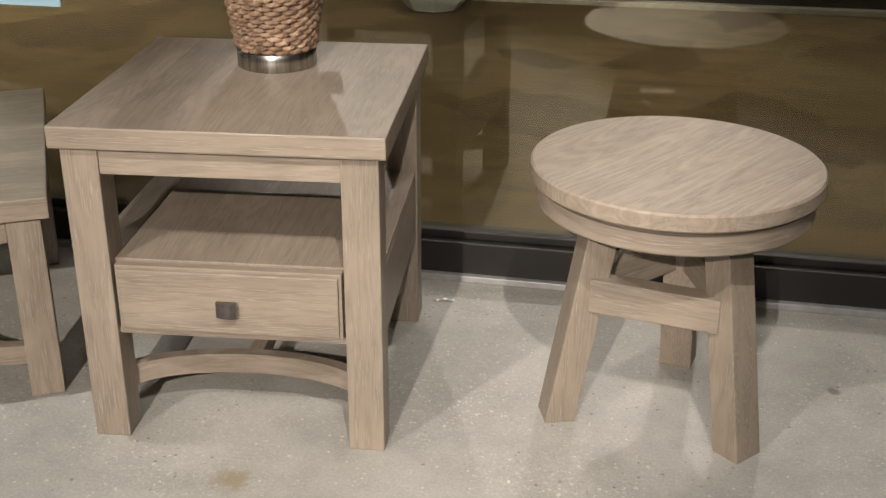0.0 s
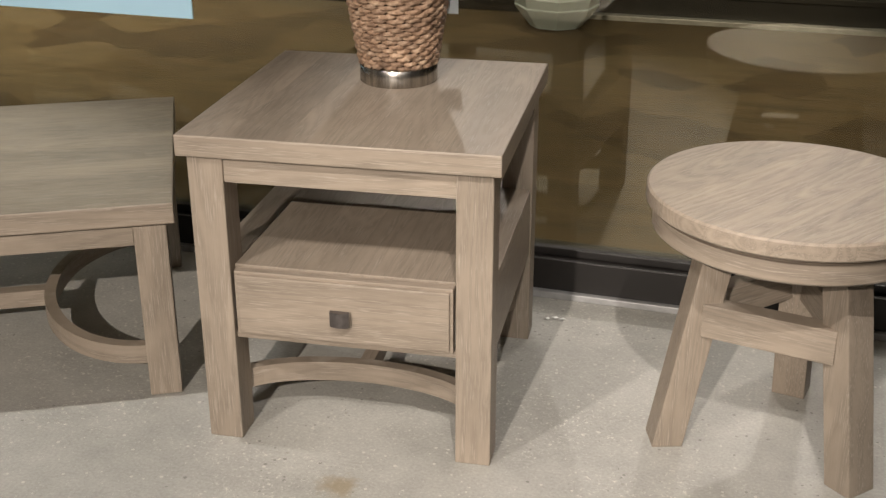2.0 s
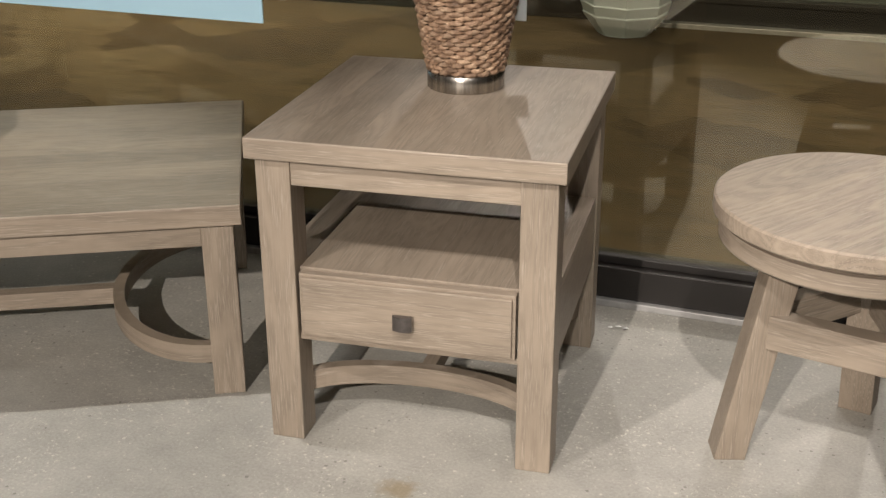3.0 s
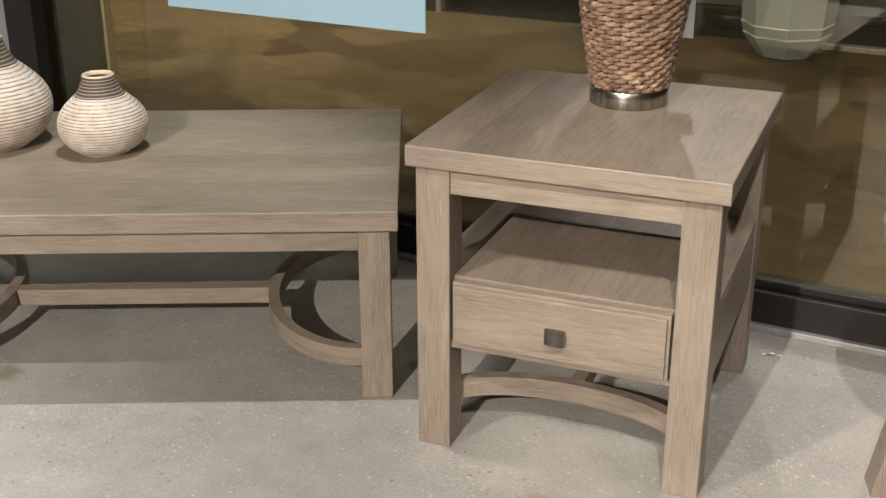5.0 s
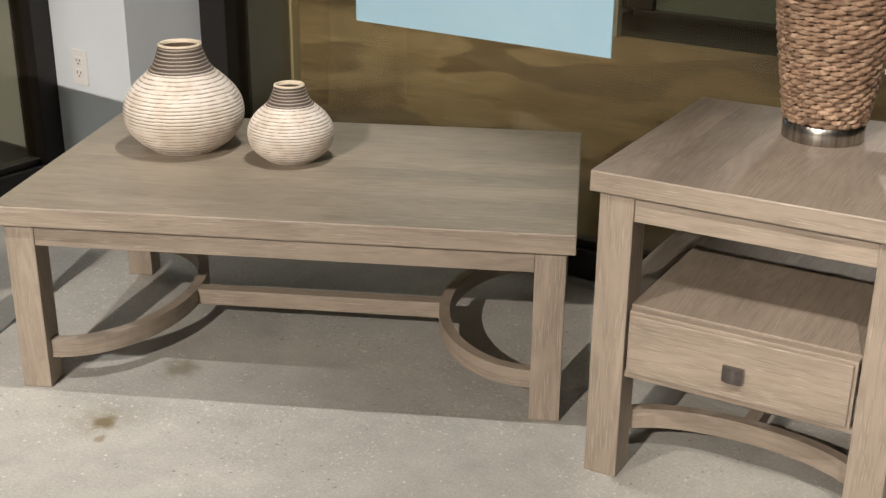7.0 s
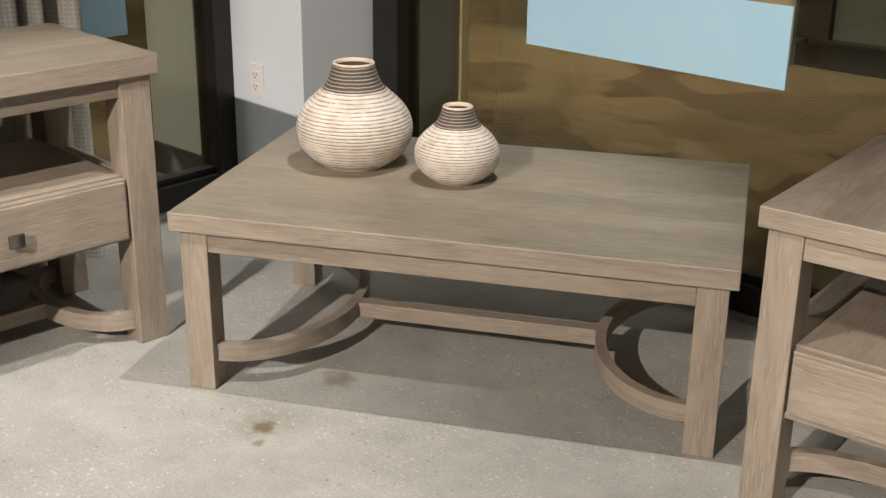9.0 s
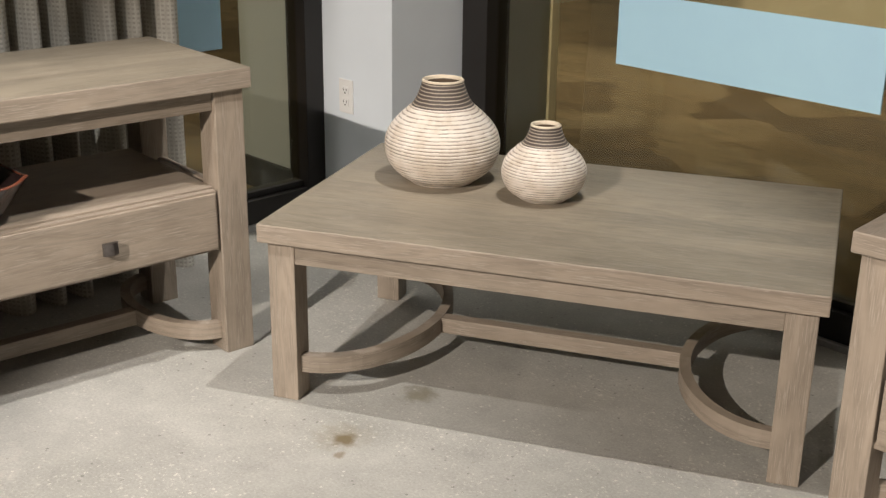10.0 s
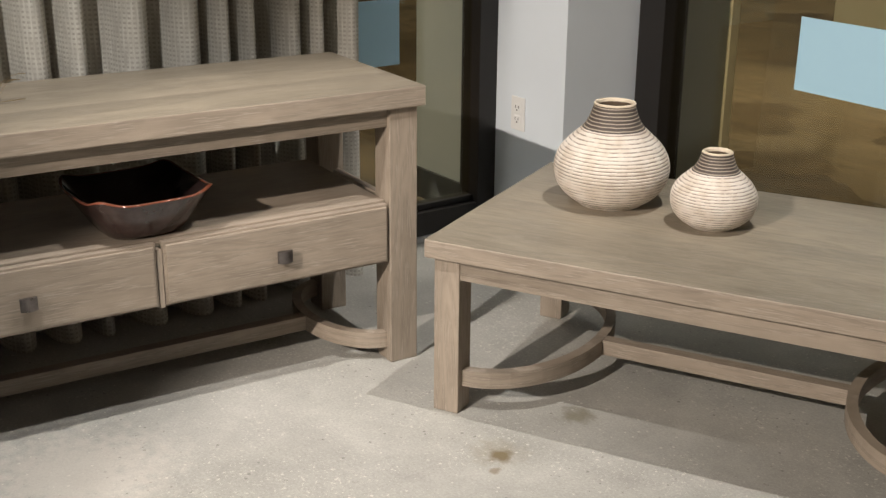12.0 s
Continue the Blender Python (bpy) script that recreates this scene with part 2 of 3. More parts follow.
def vase_material(name, neck, pitch):
    """Cream clay with brown carved lines that break off, dark ringed neck above the height given."""
    m, nt, bsdf = material(name)
    tc = nt.nodes.new("ShaderNodeTexCoord")
    sep = nt.nodes.new("ShaderNodeSeparateXYZ")
    link(nt, tc.outputs["Object"], sep.inputs[0])
    ang = math_node(nt, "ARCTAN2", sep.outputs[1], sep.outputs[0])
    comb = nt.nodes.new("ShaderNodeCombineXYZ")
    row = math_node(nt, "FLOOR", math_node(nt, "DIVIDE", sep.outputs[2], pitch))
    link(nt, math_node(nt, "MULTIPLY", ang, 2.4), comb.inputs[0])
    link(nt, math_node(nt, "MULTIPLY", row, 3.7), comb.inputs[1])
    dash = node(nt, "ShaderNodeTexNoise", Scale=1.6, Detail=1.0)
    link(nt, comb.outputs[0], dash.inputs["Vector"])
    wob = noise_tex(nt, tc.outputs["Object"], 28.0, 2.0)
    level = math_node(nt, "ADD", math_node(nt, "DIVIDE", sep.outputs[2], pitch), math_node(nt, "MULTIPLY", math_node(nt, "SUBTRACT", wob, 0.5), 0.35))
    saw = math_node(nt, "ABSOLUTE", math_node(nt, "SUBTRACT", math_node(nt, "FRACT", level), 0.5))
    line = ramp(nt, saw, [(0.30, grey(0)), (0.40, grey(1))])
    keep = ramp(nt, dash.outputs[0], [(0.4, grey(0.25)), (0.47, grey(1))])
    groove = math_node(nt, "MULTIPLY", line, keep)
    mott = noise_tex(nt, tc.outputs["Object"], 22.0, 4.0)
    cream = ramp(nt, mott, [(0.3, (0.62, 0.535, 0.44)), (0.48, (0.73, 0.655, 0.575)), (0.70, (0.81, 0.755, 0.69))])
    body = mix(nt, math_node(nt, "MULTIPLY", groove, 0.66), cream, (0.12, 0.08, 0.05))
    ringed = mix(nt, ramp(nt, saw, [(0.30, grey(0)), (0.40, grey(1))]), (0.085, 0.068, 0.058), (0.42, 0.36, 0.29))
    top = math_node(nt, "GREATER_THAN", sep.outputs[2], neck)
    colour = mix(nt, top, body, ringed)
    link(nt, colour, bsdf.inputs["Base Color"])
    bsdf.inputs["Roughness"].default_value = 0.62
    bump(nt, math_node(nt, "SUBTRACT", mott, groove), bsdf, 0.5, 0.002)
    return m


def weave_material():
    m, nt, bsdf = material("curtain_weave")
    tc = nt.nodes.new("ShaderNodeTexCoord")
    sep = nt.nodes.new("ShaderNodeSeparateXYZ")
    link(nt, tc.outputs["UV"], sep.inputs[0])
    u = math_node(nt, "FRACT", math_node(nt, "MULTIPLY", sep.outputs[0], 70.0))
    v = math_node(nt, "FRACT", math_node(nt, "MULTIPLY", sep.outputs[1], 78.0))
    slub = noise_tex(nt, mapped(nt, (60, 60, 8)), 2.0, 3.0)
    hole = math_node(nt, "MULTIPLY", math_node(nt, "LESS_THAN", u, 0.62), math_node(nt, "LESS_THAN", v, 0.46))
    hole = math_node(nt, "MULTIPLY", hole, ramp(nt, slub, [(0.35, grey(0.2)), (0.6, grey(1))]))
    base = mix(nt, math_node(nt, "MULTIPLY", hole, 0.6), ramp(nt, slub, [(0.3, (0.50, 0.475, 0.42)), (0.7, (0.69, 0.67, 0.61))]), (0.30, 0.27, 0.22))
    link(nt, base, bsdf.inputs["Base Color"])
    bsdf.inputs["Roughness"].default_value = 0.9
    bump(nt, math_node(nt, "SUBTRACT", slub, hole), bsdf, 0.6, 0.003)
    return m


def brushed_steel():
    m, nt, bsdf = material("brushed_steel")
    # Upright brush streaks; the pale ones put highlights into the base colour.
    n = noise_tex(nt, mapped(nt, (60, 60, 2)), 1.6, 4.0)
    link(nt, ramp(nt, n, [(0.32, (0.25, 0.235, 0.215)), (0.68, (0.60, 0.575, 0.53))]), bsdf.inputs["Base Color"])
    bsdf.inputs["Metallic"].default_value = 1.0
    bsdf.inputs["Roughness"].default_value = 0.27
    return m


def rope_material():
    m, nt, bsdf = material("woven_seagrass")
    info = nt.nodes.new("ShaderNodeNewGeometry")
    vec = mapped(nt)
    n = noise_tex(nt, vec, 55.0, 4.0, 0.6)
    fib = noise_tex(nt, mapped(nt, (30, 30, 260)), 6.0, 3.0)
    a = ramp(nt, n, [(0.28, (0.13, 0.078, 0.048)), (0.5, (0.29, 0.185, 0.118)), (0.74, (0.50, 0.37, 0.26))])
    b = ramp(nt, info.outputs["Random Per Island"], [(0.0, grey(0.75)), (1.0, grey(1.25))])
    base = mix(nt, 1.0, mix(nt, 1.0, a, b, "MULTIPLY"), ramp(nt, fib, [(0.3, grey(0.75)), (0.7, grey(1.2))]), "MULTIPLY")
    link(nt, base, bsdf.inputs["Base Color"])
    bsdf.inputs["Roughness"].default_value = 0.55
    bump(nt, math_node(nt, "ADD", n, fib), bsdf, 0.6, 0.003)
    return m


def glaze():
    m, nt, bsdf = material("bowl_glaze")
    tc = nt.nodes.new("ShaderNodeTexCoord")
    n = noise_tex(nt, tc.outputs["Object"], 14.0, 4.0)
    link(nt, ramp(nt, n, [(0.35, (0.022, 0.011, 0.010)), (0.55, (0.042, 0.024, 0.022)), (0.75, (0.07, 0.043, 0.04))]), bsdf.inputs["Base Color"])
    bsdf.inputs["Roughness"].default_value = 0.12
    return m


CONCRETE, CARPET = concrete(), carpet()
WHITE = plain("white_wall_paint", (0.72, 0.78, 0.84), 0.6, vary=0.03, scale=3.0, fine=0.15)
# TAUPE and CEIL are kept dark so unseen surfaces bounce little light.
TAUPE = plain("dim_taupe_wall", (0.34, 0.31, 0.26), 0.7, vary=0.04, scale=2.0, fine=0.15)
BEIGE = plain("beige_wall_paint", (0.60, 0.55, 0.42), 0.6, vary=0.05, scale=2.0, fine=0.15)
CEIL = plain("dim_ceiling", (0.16, 0.155, 0.145), 0.8, vary=0.03)
BRONZE = plain("dark_bronze_frame", (0.012, 0.010, 0.009), 0.5, vary=0.2, scale=20)
SILL = plain("grey_metal_sill", (0.42, 0.42, 0.42), 0.4, metal=0.4, vary=0.15, scale=30)
BLACKBASE = plain("black_rubber_base", (0.02, 0.02, 0.02), 0.5, vary=0.2)
GLASS = pane_material("storefront_glass", (0.86, 0.83, 0.70), 0.046)
FARGLASS = plain("grey_green_shop_glass", (0.11, 0.13, 0.12), 0.15, vary=0.15, scale=1.0)
PALE = plain("pale_blue_film", (0.50, 0.79, 1.0), 0.45, vary=0.03, scale=4.0)
KNOB = plain("dark_pewter", (0.16, 0.145, 0.14), 0.32, metal=0.9, vary=0.2, scale=60)
PLASTIC = plain("white_plastic", (0.80, 0.80, 0.79), 0.35, vary=0.02)
SLOT = plain("socket_slot", (0.03, 0.03, 0.03), 0.6)
STEEL, ROPE, GLAZE, WEAVE = brushed_steel(), rope_material(), glaze(), weave_material()
GLAZE_DARK = plain("bowl_inner_glaze", (0.012, 0.007, 0.007), 0.1, vary=0.3)
RIM = plain("rust_glaze_rim", (0.13, 0.042, 0.024), 0.12, vary=0.3, scale=30)
PAPER = plain("tag_card", (0.70, 0.78, 0.82), 0.6, vary=0.03)
CORD = plain("black_cord", (0.02, 0.02, 0.02), 0.5)
CREAM = plain("cream_clay", (0.66, 0.57, 0.44), 0.55, vary=0.1, scale=40)
HOLLOW = plain("dark_clay_inside", (0.10, 0.07, 0.045), 0.8)
PLANTER = plain("pale_planter_glaze", (0.46, 0.55, 0.60), 0.4, vary=0.06)
STRAW = plain("dried_straw", (0.55, 0.43, 0.27), 0.7, vary=0.2, scale=50)
TAN = plain("tan_wall_panel", (0.36, 0.24, 0.11), 0.5, vary=0.2, scale=2.0)


# ---------------------------------------------------------------- mesh helpers
def box_bm(x0, x1, y0, y1, z0, z1, bevel=0.0, bm=None):
    own = bmesh.new()
    bmesh.ops.create_cube(own, size=1.0)
    for v in own.verts:
        v.co = Vector(((x0 + x1) / 2 + v.co.x * (x1 - x0), (y0 + y1) / 2 + v.co.y * (y1 - y0), (z0 + z1) / 2 + v.co.z * (z1 - z0)))
    if bevel:
        bmesh.ops.bevel(own, geom=list(own.edges), offset=bevel, segments=2, profile=0.6, affect="EDGES")
    if bm is None:
        return own
    tmp = bpy.data.meshes.new("tmp")
    own.to_mesh(tmp)
    bm.from_mesh(tmp)
    bpy.data.meshes.remove(tmp)
    own.free()
    return bm


def mesh_object(name, bm, mat, smooth=False):
    bmesh.ops.recalc_face_normals(bm, faces=bm.faces)
    me = bpy.data.meshes.new(name)
    bm.to_mesh(me)
    bm.free()
    if smooth:
        me.polygons.foreach_set("use_smooth", [True] * len(me.polygons))
    me.materials.append(mat)
    return new(name, me)


def part(name, bm, mat, parent, label="", smooth=False):
    ob = mesh_object(name, bm, mat, smooth)
    ob.parent = parent
    return tagged(ob, label)


def thing(name, m, label, category, group=""):
    ob = new(name)
    ob.empty_display_size = 0.1
    ob.matrix_world = m
    return tagged(ob, label, category, group)


def structure(name, bm, mat, label, category, smooth=False):
    return tagged(mesh_object(name, bm, mat, smooth), label, category, kind="structure")


def lathe_bm(profile, steps=64):
    bm = bmesh.new()
    rings = []
    for r, z in profile:
        if r < 1e-5:
            rings.append([bm.verts.new((0, 0, z))])
        else:
            rings.append([bm.verts.new((r * math.cos(2 * math.pi * k / steps), r * math.sin(2 * math.pi * k / steps), z)) for k in range(steps)])
    for a, b in zip(rings, rings[1:]):
        for k in range(steps):
            j = (k + 1) % steps
            loop = [a[k % len(a)], a[j % len(a)], b[j % len(b)], b[k % len(b)]]
            loop = list(dict.fromkeys(loop))
            if len(loop) > 2:
                bm.faces.new(loop)
    return bm


def sweep_bm(points, width, height, closed_ends=True):
    """A flat bar bent along points in a level plane: width across, height upward from each point."""
    bm = bmesh.new()
    rows = []
    n = len(points)
    for k, p in enumerate(points):
        p = Vector(p)
        d = (Vector(points[min(k + 1, n - 1)]) - Vector(points[max(k - 1, 0)])).normalized()
        side = Vector((-d.y, d.x, 0)) * width / 2
        up = Vector((0, 0, height))
        rows.append([bm.verts.new(q) for q in (p - side, p + side, p + side + up, p - side + up)])
    for a, b in zip(rows, rows[1:]):
        for k in range(4):
            bm.faces.new((a[k], a[(k + 1) % 4], b[(k + 1) % 4], b[k]))
    if closed_ends:
        bm.faces.new(rows[0][::-1])
        bm.faces.new(rows[-1])
    return bm


# ---------------------------------------------------------------- structure
GY, GX = 3.095, -2.90          # planes of the two glass walls
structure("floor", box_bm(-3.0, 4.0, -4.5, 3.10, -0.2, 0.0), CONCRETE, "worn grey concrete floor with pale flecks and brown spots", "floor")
structure("floor_corridor", box_bm(-12.0, 6.0, -4.5, 12.0, -0.24, -0.004), CARPET, "brown block-patterned carpet of the corridor outside", "carpet")
# Unseen ceiling and walls close the room; dark tone holds bounce light down.
structure("ceiling", box_bm(-12.0, 6.0, -4.6, 12.0, 3.1, 3.25), CEIL, "unseen ceiling, kept dark grey to limit bounce light", "ceiling")
structure("wall_south", box_bm(-12.0, 6.0, -4.7, -4.5, -0.2, 3.1), TAUPE, "unseen taupe wall behind the showroom, kept dull to limit bounce light", "wall")
structure("wall_east", box_bm(4.0, 4.2, -4.5, 3.14, 0.0, 3.1), TAUPE, "unseen taupe side wall, kept dull to limit bounce light", "wall")
structure("wall_east_corridor", box_bm(6.0, 6.2, -4.7, 12.0, -0.2, 3.1), BEIGE, "plain beige wall closing the corridor", "wall")
structure("wall_west", box_bm(-12.2, -12.0, -4.7, 12.0, -0.2, 3.1), TAN, "tan panelled wall far down the corridor", "wall")
structure("wall_north", box_bm(-12.0, -4.3, 11.8, 12.0, -0.2, 3.1), TAN, "tan panelled wall far across the lobby", "wall")
structure("wall_corridor", box_bm(-4.1, -2.56, 6.25, 6.6, 0.1, 3.1), BEIGE, "beige painted corridor wall", "wall")
structure("baseboard_corridor", box_bm(-4.12, -2.56, 6.235, 6.6, -0.004, 0.1), BLACKBASE, "black rubber baseboard of the corridor wall", "baseboard")
structure("trim_corridor", box_bm(-2.56, -2.53, 6.21, 6.6, -0.004, 3.1, 0.003), SILL, "pale metal corner strip beside the shop front", "trim")

# corner column of plaster, passing through both glass walls
structure("column", box_bm(-3.34, -2.50, 2.79, 3.53, 0.0, 3.1), WHITE, "square white painted plaster column in the corner", "column")
structure("trim_column", box_bm(-2.52, -2.487, 3.53, 3.57, 0.0, 3.1, 0.003), BEIGE, "pale corner strip on the column outside the glass", "trim")
base = box_bm(-3.35, -2.95, 2.778, 2.79, -0.004, 0.11)
structure("baseboard_column", base, BLACKBASE, "black rubber baseboard on the column outside the glass", "baseboard")


def storefront(name, label, x0, x1, m):
    """A glass wall: bottom rail in two steps, sill strip, jamb, head and one pane."""
    t = thing(name, m, label, "window")
    t["kind"] = "structure"
    part("bottom_rail", box_bm(x0, x1, -0.045, 0.055, 0.018, 0.100, 0.003), BRONZE, t)
    part("glazing_bead", box_bm(x0, x1, -0.02, 0.03, 0.100, 0.121, 0.003), BRONZE, t)
    part("sill_strip", box_bm(x0, x1, -0.06, 0.06, 0.0, 0.018, 0.003), SILL, t, "scuffed grey metal sill strip")
    part("head_rail", box_bm(x0, x1, -0.045, 0.055, 2.95, 3.1, 0.003), BRONZE, t)
    pane = part("pane", box_bm(x0 + 0.01, x1 - 0.01, -0.004, 0.004, 0.11, 2.96), GLASS, t, "tinted reflecting glass pane")
    pane.visible_shadow = False
    return t


window_1 = storefront("window_1", "tall tinted shop window with dark bronze frame", -2.49, 4.0, pose(0, GY, 0, 0, 0, -1.0))
part("jamb", box_bm(-2.49, -2.375, -0.05, 0.055, 0.018, 3.1, 0.003), BRONZE, window_1)
window_2 = storefront("window_2", "tall tinted shop window with dark bronze frame beside the column", -4.5, 2.79, pose(GX, 0, 0, 0, 0, 90))
part("jamb", box_bm(2.715, 2.79, -0.05, 0.055, 0.018, 3.1, 0.003), BRONZE, window_2)

# pale film panels on the glass
sign = tagged(mesh_object("window_sign", box_bm(-1.872, -1.030, -0.009, -0.0045, 0.628, 0.838), PALE), "pale blue translucent sign panel on the shop glass", "sign", "window signs")
sign.matrix_world = window_1.matrix_world.copy()
tagged(mesh_object("window_sign", box_bm(GX + 0.0042, GX + 0.009, 1.588, 2.42, 0.61, 0.82), PALE), "pale blue translucent sign panel on the shop glass", "sign", "window signs")

# shop front across the corridor
shop = thing("window_3", pose(0, 6.28, 0), "dark-framed shop front across the corridor", "window")
shop["kind"] = "structure"
part("bottom_rail", box_bm(-2.53, 6.0, -0.02, 0.1, -0.004, 0.12, 0.004), BRONZE, shop)
part("ledge", box_bm(-2.45, 6.0, -0.05, 0.1, 0.12, 0.15, 0.004), BRONZE, shop)
part("jamb", box_bm(-2.53, -2.35, -0.03, 0.1, 0.15, 3.1, 0.004), BRONZE, shop)
part("jamb", box_bm(1.2, 1.3, -0.03, 0.1, 0.15, 3.1, 0.004), BRONZE, shop)
part("threshold", box_bm(-0.6, 6.0, -0.08, -0.02, -0.004, 0.02, 0.002), SILL, shop, "pale metal threshold strip")
part("pane", box_bm(-2.35, 6.0, 0.02, 0.05, 0.15, 3.1), FARGLASS, shop, "grey-green glass")


# ---------------------------------------------------------------- furniture
def knob_on(parent, x, y, z):
    """A square pull with a bowed face on a short stem, facing -y."""
    k = 0.0185
    bm = box_bm(x - k * 0.5, x + k * 0.5, y - 0.012, y + 0.002, z - k * 0.5, z + k * 0.5, 0.001)
    stem_top = y - 0.012
    rows = []
    for i in range(9):
        u = -1 + i / 4
        bow = 0.006 * (1 - u * u)
        rows.append([bm.verts.new((x + u * k, stem_top - d, z + s * k)) for d, s in ((0, -0.82), (0, 0.82), (0.006 + bow, 0.82), (0.006 + bow, -0.82))])
    for a, b in zip(rows, rows[1:]):
        for i in range(4):
            bm.faces.new((a[i], a[(i + 1) % 4], b[(i + 1) % 4], b[i]))
    bm.faces.new(rows[0])
    bm.faces.new(rows[-1][::-1])
    return part("knob", bm, KNOB, parent, "square dark pewter knob")


def drawer_on(parent, x0, x1, y, z0, z1, knobs):
    """A drawer front with a stepped lip round its face."""
    bm = box_bm(x0, x1, y, y + 0.02, z0, z1, 0.002)
    box_bm(x0 + 0.006, x1 - 0.006, y - 0.007, y + 0.004, z0 + 0.006, z1 - 0.006, 0.003, bm)
    d = part("drawer", bm, WOOD[0], parent)
    for kx in knobs:
        knob_on(d, kx, y - 0.006, (z0 + z1) / 2 - 0.004)
    return d


def legs_on(parent, w, d, inset, leg, top):
    for x0 in (inset, w - inset - leg):
        for y0 in (inset, d - inset - leg):
            part("leg", box_bm(x0, x0 + leg, y0, y0 + leg, 0.0, top, 0.003), WOOD[2], parent)


def top_on(parent, w, d, z0, z1, axis):
    top = part("tabletop", box_bm(0, w, 0, d, z0, z1, 0.0035), TOPWOOD[axis], parent)
    for m in (WOOD[0], WOOD[1], WORN):
        top.data.materials.append(m)
    for p in top.data.polygons:
        if abs(p.normal.y) > 0.9:
            p.material_index = 1
        elif abs(p.normal.x) > 0.9:
            p.material_index = 2
        elif abs(p.normal.z) < 0.9:
            p.material_index = 3


def end_table():
    w, d, h, ins, leg = 0.598, 0.632, 0.635, 0.0153, 0.068
    t = thing("end_table", pose(-0.620, 2.216, 0, 0, 0, math.degrees(0.0755)), "square wire-brushed grey oak end table with one drawer and open shelf", "table")
    top_on(t, w, d, 0.594, h, 1)
    legs_on(t, w, d, ins, leg, 0.594)
    a, b = ins + leg, w - ins - leg
    part("apron", box_bm(a, b, ins + 0.004, ins + 0.026, 0.543, 0.594, 0.002), WOOD[0], t)
    part("apron", box_bm(a, b, d - ins - 0.026, d - ins - 0.004, 0.543, 0.594, 0.002), WOOD[0], t)
    for x0 in (ins + 0.004, w - ins - 0.026):
        part("apron", box_bm(x0, x0 + 0.022, a, d - ins - leg, 0.543, 0.594, 0.002), WOOD[1], t)
        part("side_panel", box_bm(x0, x0 + 0.022, a, d - ins - leg, 0.215, 0.352, 0.002), WOOD[1], t)
    part("back_panel", box_bm(a, b, d - ins - 0.026, d - ins - 0.004, 0.215, 0.352, 0.002), WOOD[0], t)
    part("shelf", box_bm(a, b, ins + 0.0255, d - ins - 0.004, 0.352, 0.371, 0.002), TOPWOOD[1], t)
    for x0, x1 in ((ins + 0.004, a - 0.0005), (b + 0.0005, w - ins - 0.004)):
        part("shelf_edge", box_bm(x0, x1, a, d - a, 0.352, 0.371, 0.002), WOOD[1], t)
    part("drawer_rail", box_bm(a, b, ins + 0.012, ins + 0.04, 0.222, 0.234, 0.001), WOOD[0], t)
    drawer_on(t, a + 0.005, b - 0.005, ins + 0.004, 0.233, 0.3665, [w / 2])
    for sign, y0 in ((1, 0.05), (-1, d - 0.05)):
        pts = []
        for k in range(25):
            s = -1 + k / 12
            s *= 0.985
            pts.append((w / 2 + 0.25 * s, y0 + sign * 0.115 * math.sqrt(max(0, 1 - s * s)), 0.075))
        part("curved_stretcher", sweep_bm(pts, 0.024, 0.042), ARCWOOD, t)
    part("stretcher", box_bm(w / 2 - 0.015, w / 2 + 0.015, 0.177, d - 0.177, 0.077, 0.115, 0.002), WOOD[1], t)
    return t


def side_arcs(t, w, d, depth, start, z0, height):
    """Bowed stretchers between front and back legs at both ends, and the straight one that joins them."""
    for sign, x0 in ((1, start), (-1, w - start)):
        pts = []
        for k in range(33):
            a = -math.pi / 2 + math.pi * k / 32
            pts.append((x0 + sign * depth * math.cos(a), d / 2 + (d / 2 - 0.05) * math.sin(a), z0))
        part("curved_stretcher", sweep_bm(pts, 0.026, height), ARCWOOD, t)
    part("stretcher", box_bm(start + depth + 0.012, w - start - depth - 0.012, d / 2 - 0.018, d / 2 + 0.018, z0 + 0.001, z0 + height - 0.001, 0.002), WOOD[0], t)


def coffee_table():
    w, d, h, ins, leg = 1.249, 0.767, 0.440, 0.018, 0.066
    t = thing("coffee_table", pose(-1.823, 1.785, 0, 0, 0, 27.48), "long low wire-brushed grey oak coffee table with bowed stretchers", "table")
    top_on(t, w, d, 0.395, h, 0)
    legs_on(t, w, d, ins, leg, 0.395)
    a = ins + leg
    for y0 in (ins + 0.003, d - ins - 0.025):
        part("apron", box_bm(a, w - a, y0, y0 + 0.022, 0.345, 0.392, 0.002), WOOD[0], t)
    for x0 in (ins + 0.003, w - ins - 0.025):
        part("apron", box_bm(x0, x0 + 0.022, a, d - a, 0.345, 0.392, 0.002), WOOD[1], t)
    side_arcs(t, w, d, 0.229, 0.08, 0.068, 0.042)
    return t


